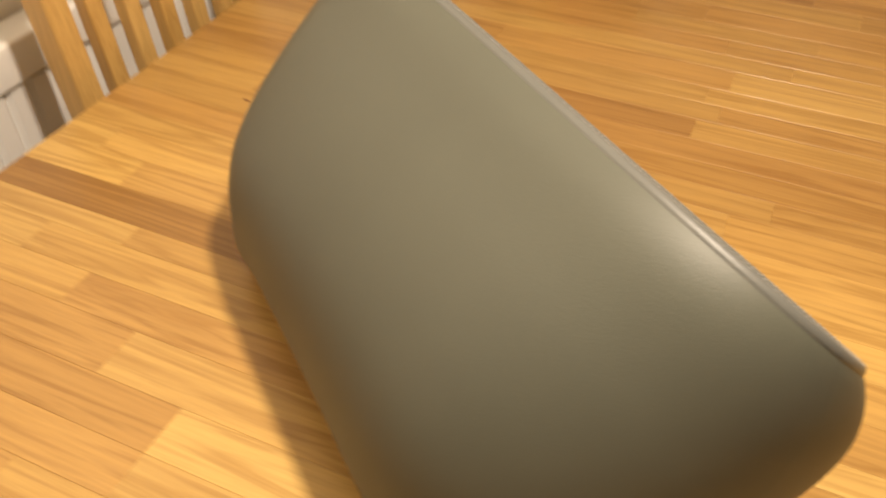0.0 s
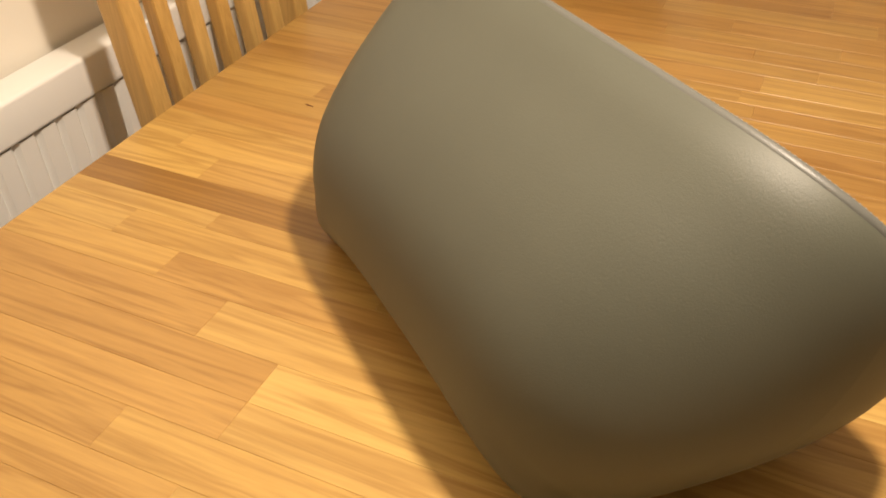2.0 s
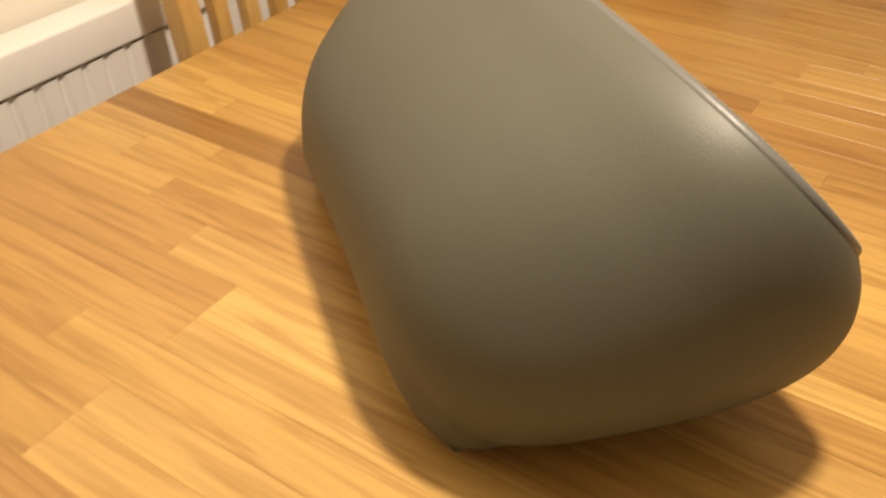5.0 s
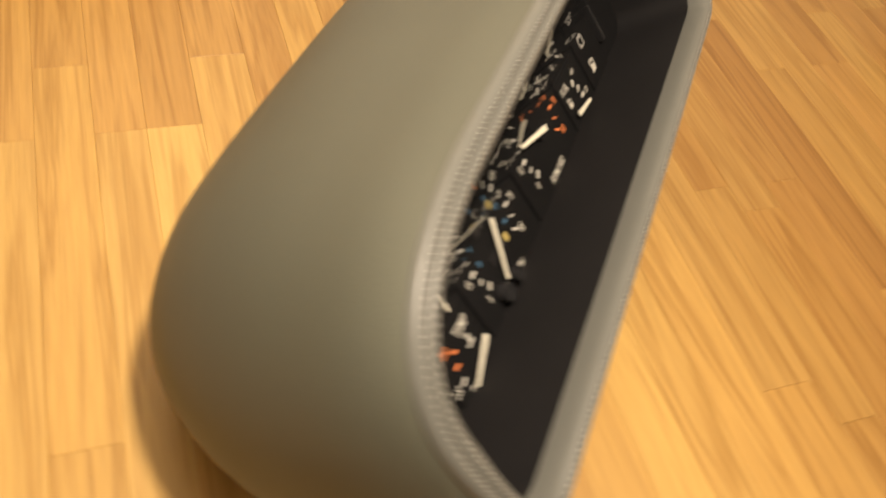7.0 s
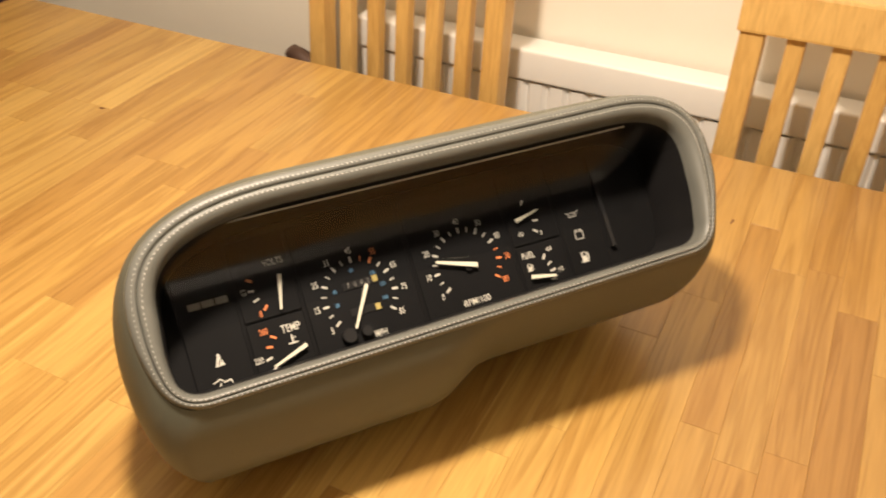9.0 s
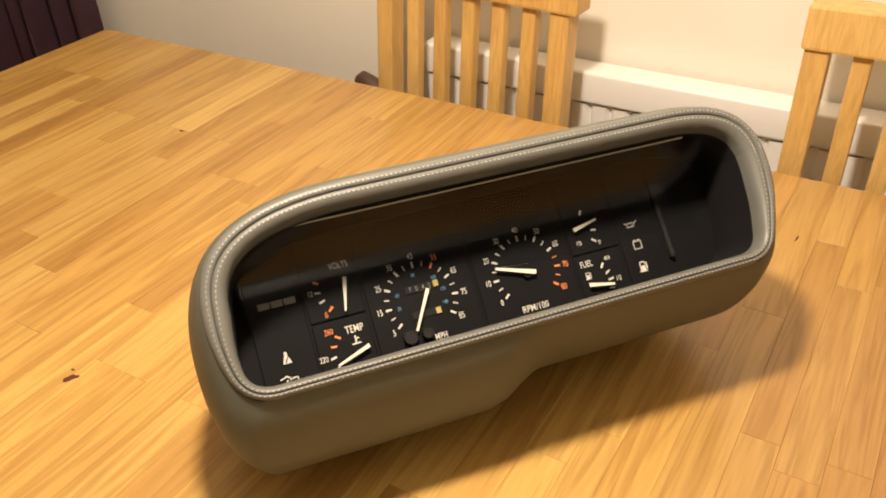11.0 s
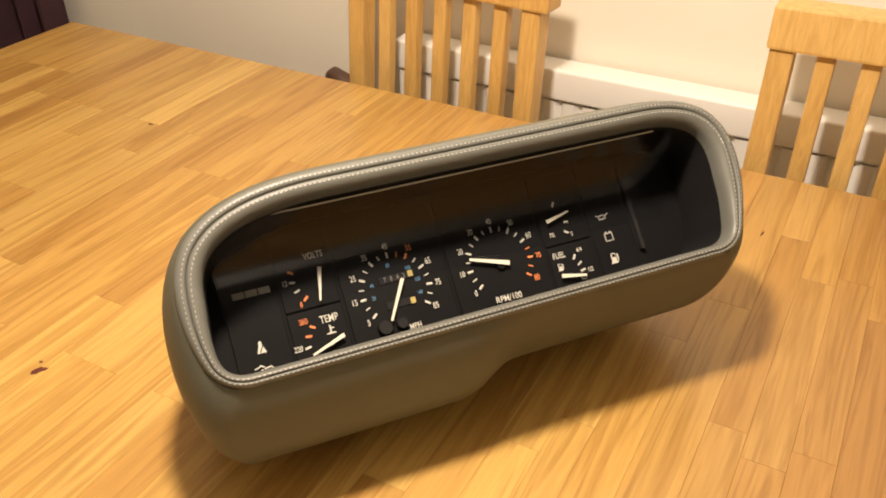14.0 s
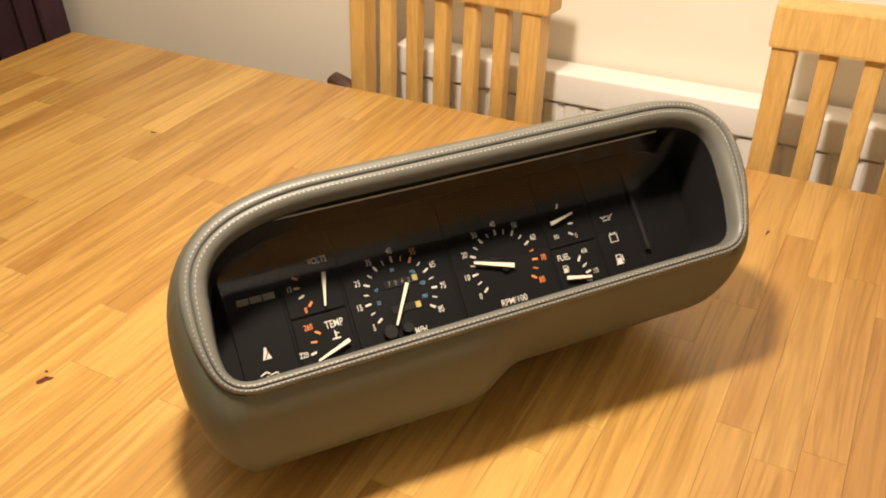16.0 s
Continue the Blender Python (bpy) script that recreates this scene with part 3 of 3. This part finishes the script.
# ---- on the table and round it ----
def fruit_bowl(x, y):
    b = thing("fruit_bowl", (x, y, TOP), "clear glass bowl with dark wire scrolls, standing on the table", "bowl")
    n = 40
    prof = [(0.045, 0.012), (0.075, 0.014), (0.100, 0.032), (0.116, 0.060), (0.124, 0.095), (0.126, 0.110), (0.123, 0.110), (0.120, 0.094), (0.112, 0.061), (0.096, 0.036), (0.073, 0.018), (0.045, 0.016)]
    bm = bmesh.new()
    loft(bm, [[(r * math.cos(2 * math.pi * i / n), r * math.sin(2 * math.pi * i / n), z) for i in range(n)] for r, z in prof], True, True, True)
    glassy = part("glass", bm, M_BOWL, b, "clear glass dish", None, 60)
    glassy.visible_shadow = False
    rng = random.Random(3)
    for k in range(9):
        t0 = k * 2 * math.pi / 9
        pts = []
        for i in range(22):
            f = i / 21
            z = 0.004 + 0.108 * f
            r = 0.06 + 0.070 * math.sin(min(1, f * 1.05) * math.pi / 2)
            a = t0 + 0.55 * math.sin(f * 5.5 + k) * (1 - 0.4 * f)
            pts.append(Vector((r * math.cos(a), r * math.sin(a), z)))
        part("wire_scroll", tube(pts, 0.0026), M_WIRE, b, "dark wire scroll", None, 60)
    ring = [Vector((0.129 * math.cos(2 * math.pi * i / 36), 0.129 * math.sin(2 * math.pi * i / 36), 0.112)) for i in range(37)]
    part("rim_wire", tube(ring, 0.0024), M_WIRE, b, "", None, 60)
    foot = [Vector((0.062 * math.cos(2 * math.pi * i / 30), 0.062 * math.sin(2 * math.pi * i / 30), 0.0035)) for i in range(31)]
    part("foot_wire", tube(foot, 0.0035), M_WIRE, b, "", None, 60)


def tube(pts, r, n=7):
    bm = bmesh.new()
    loops = []
    for i, p in enumerate(pts):
        d = (pts[min(i + 1, len(pts) - 1)] - pts[max(i - 1, 0)]).normalized()
        s = d.cross(Vector((0, 0, 1)) if abs(d.z) < 0.9 else Vector((1, 0, 0))).normalized()
        t = d.cross(s)
        loops.append([p + r * (math.cos(2 * math.pi * k / n) * s + math.sin(2 * math.pi * k / n) * t) for k in range(n)])
    loft(bm, loops, True, True, True)
    return bm


def fruit(name, at_, r, mat, label, squash=0.92, dent=0.16, turn=0):
    bm = bmesh.new()
    loops = []
    for i in range(1, 16):
        a = math.pi * i / 16
        q = r * math.sin(a)
        z = r * squash * (-math.cos(a)) * (1 - dent * math.exp(-(math.sin(a) / 0.35) ** 2))
        loops.append([(q * math.cos(2 * math.pi * k / 22) * (1 + 0.02 * math.cos(5 * 2 * math.pi * k / 22)), q * math.sin(2 * math.pi * k / 22), z) for k in range(22)])
    loft(bm, loops, True, True, True)
    return tagged(part(name, bm, mat, None, "", pose(*at_, 12, 20, turn), 60), label, "fruit", "fruit in the bowl")


M_BOWL = glass("bowl_glass", (0.93, 0.92, 0.90), 0.02)
M_WIRE = mottled("dark_bronze_wire", (0.035, 0.026, 0.022), 0.4, 0.2, 60.0, 0.0, 1, 0.6)
M_APPLE = mottled("yellow_apple_skin", (0.62, 0.52, 0.07), 0.35, 0.25, 30.0)
M_ORANGEFRUIT = mottled("orange_peel", (0.72, 0.17, 0.035), 0.45, 0.15, 30.0, 0.4, 500.0)
M_REDAPPLE = mottled("red_apple_skin", (0.40, 0.06, 0.035), 0.3, 0.4, 25.0)
BX, BY = 1.880, -0.330
fruit_bowl(BX, BY)
fruit("apple", (BX - 0.045, BY + 0.050, TOP + 0.058), 0.038, M_APPLE, "yellow-green apple lying in the glass bowl", turn=30)
fruit("orange", (BX - 0.050, BY - 0.035, TOP + 0.060), 0.038, M_ORANGEFRUIT, "bright orange fruit lying in the glass bowl", 0.98, 0.05)
fruit("orange", (BX + 0.045, BY + 0.005, TOP + 0.062), 0.038, M_ORANGEFRUIT, "bright orange fruit lying in the glass bowl", 0.98, 0.05, 60)
fruit("apple", (BX + 0.010, BY - 0.070, TOP + 0.070), 0.034, M_REDAPPLE, "red apple lying in the glass bowl", turn=80)
fruit("apple", (BX - 0.005, BY + 0.010, TOP + 0.108), 0.036, M_APPLE, "yellow-green apple on top of the fruit", turn=120)


def stain(x, y, rx, ry, turn):
    rng = random.Random(int(x * 1000))
    bm = bmesh.new()
    pts = [(rx * (1 + 0.35 * rng.uniform(-1, 1)) * math.cos(2 * math.pi * i / 11), ry * (1 + 0.35 * rng.uniform(-1, 1)) * math.sin(2 * math.pi * i / 11)) for i in range(11)]
    loft(bm, [[(px, py, z) for px, py in pts] for z in (0.0, 0.0004)], True, True, True)
    return tagged(part("crumb", bm, M_STAIN, None, "", pose(x, y, TOP, 0, 0, turn)), "small dark red-brown crumb on the wooden table", "crumb", "crumbs on the table")


M_STAIN = mottled("dark_crumb", (0.10, 0.02, 0.012), 0.6, 0.3, 200.0)
stain(0.764, -0.712, 0.0075, 0.0040, 50)
stain(0.466, -0.264, 0.0040, 0.0022, 10)
stain(0.757, -0.702, 0.0020, 0.0014, 0)
stain(1.325, -0.147, 0.0050, 0.0012, 80)


def bag():
    """A dark leather strap end that shows above the table's edge by the chair."""
    bm = bmesh.new()
    loops = []
    for x, z, w, h in ((-0.055, 0.006, 0.012, 0.010), (-0.045, 0.008, 0.020, 0.017), (-0.015, -0.004, 0.022, 0.020), (0.04, -0.030, 0.024, 0.022), (0.10, -0.075, 0.026, 0.026), (0.14, -0.14, 0.03, 0.03), (0.15, -0.26, 0.035, 0.035)):
        loops.append([(x + 0.4 * h * math.sin(2 * math.pi * k / 12), w * math.cos(2 * math.pi * k / 12), z + h * math.sin(2 * math.pi * k / 12)) for k in range(12)])
    loft(bm, loops, True, True, True)
    tagged(part("bag_handle", bm, M_DARKWOOD, None, "", pose(0.585, 0.075, 0.716) @ Matrix.Scale(0.72, 4), 60), "dark brown leather bag handle beside the chair", "bag handle")


bag()

# ---- the staves of the table top ----
def staves():
    rng = random.Random(5)
    meshes = {}
    x = 0.0
    known = {1.108: (1.149, [0.33]), 1.149: (1.19, [0.12, 0.40]), 1.19: (1.228, [0.06, 0.30]), 1.228: (1.26, [0.22, 0.532]), 1.26: (1.30, [0.38]), 1.30: (1.345, [0.30, 0.66]),
             1.345: (1.379, [0.14, 0.476]), 1.379: (1.416, [0.217, 0.505]), 1.416: (1.452, [0.20, 0.478]), 1.452: (1.49, [0.26, 0.60])}
    inv = Vector((-TX1 / 2, -TY0 / 2, 0))
    while x < TX1 - 0.001:
        w = rng.choice((0.034, 0.038, 0.042, 0.046))
        ends = None
        if x < 1.108 < x + w + 0.02:
            w = 1.108 - x
        k = round(x, 3)
        if k in known:
            w, ends = known[k][0] - x, list(known[k][1])
        if TX1 - x - w < 0.03:
            w = TX1 - x
        y = 0.0
        first = rng.choice((0.10, 0.18, 0.26, 0.34))
        while y > TY0 + 0.001:
            ln = (ends.pop(0) + y) if ends else first if y == 0.0 else rng.choice((0.22, 0.28, 0.34, 0.42))
            if y - ln < TY0 + 0.08:
                ln = y - TY0
            key = (round(w, 4), round(ln, 4))
            if key not in meshes:
                bm = bmesh.new()
                g = 0.00004
                lo, hi = (-w / 2 + g, -ln / 2 + g, -0.008), (w / 2 - g, ln / 2 - g, 0.0)
                add_box(bm, lo, hi)
                top = [e for e in bm.edges if all(v.co.z > -0.001 for v in e.verts)]
                bmesh.ops.bevel(bm, geom=top, offset=0.00025, segments=1, affect="EDGES")
                me = bpy.data.meshes.new("stave")
                bm.to_mesh(me)
                bm.free()
                me.materials.append(M_STAVE)
                meshes[key] = me
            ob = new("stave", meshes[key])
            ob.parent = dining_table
            # staves past x 1.26 are toned a fifth darker and redder
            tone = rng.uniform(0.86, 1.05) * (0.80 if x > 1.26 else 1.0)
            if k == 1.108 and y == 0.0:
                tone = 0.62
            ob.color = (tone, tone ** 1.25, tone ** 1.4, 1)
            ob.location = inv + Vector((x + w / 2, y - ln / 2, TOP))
            y -= ln
        x += w


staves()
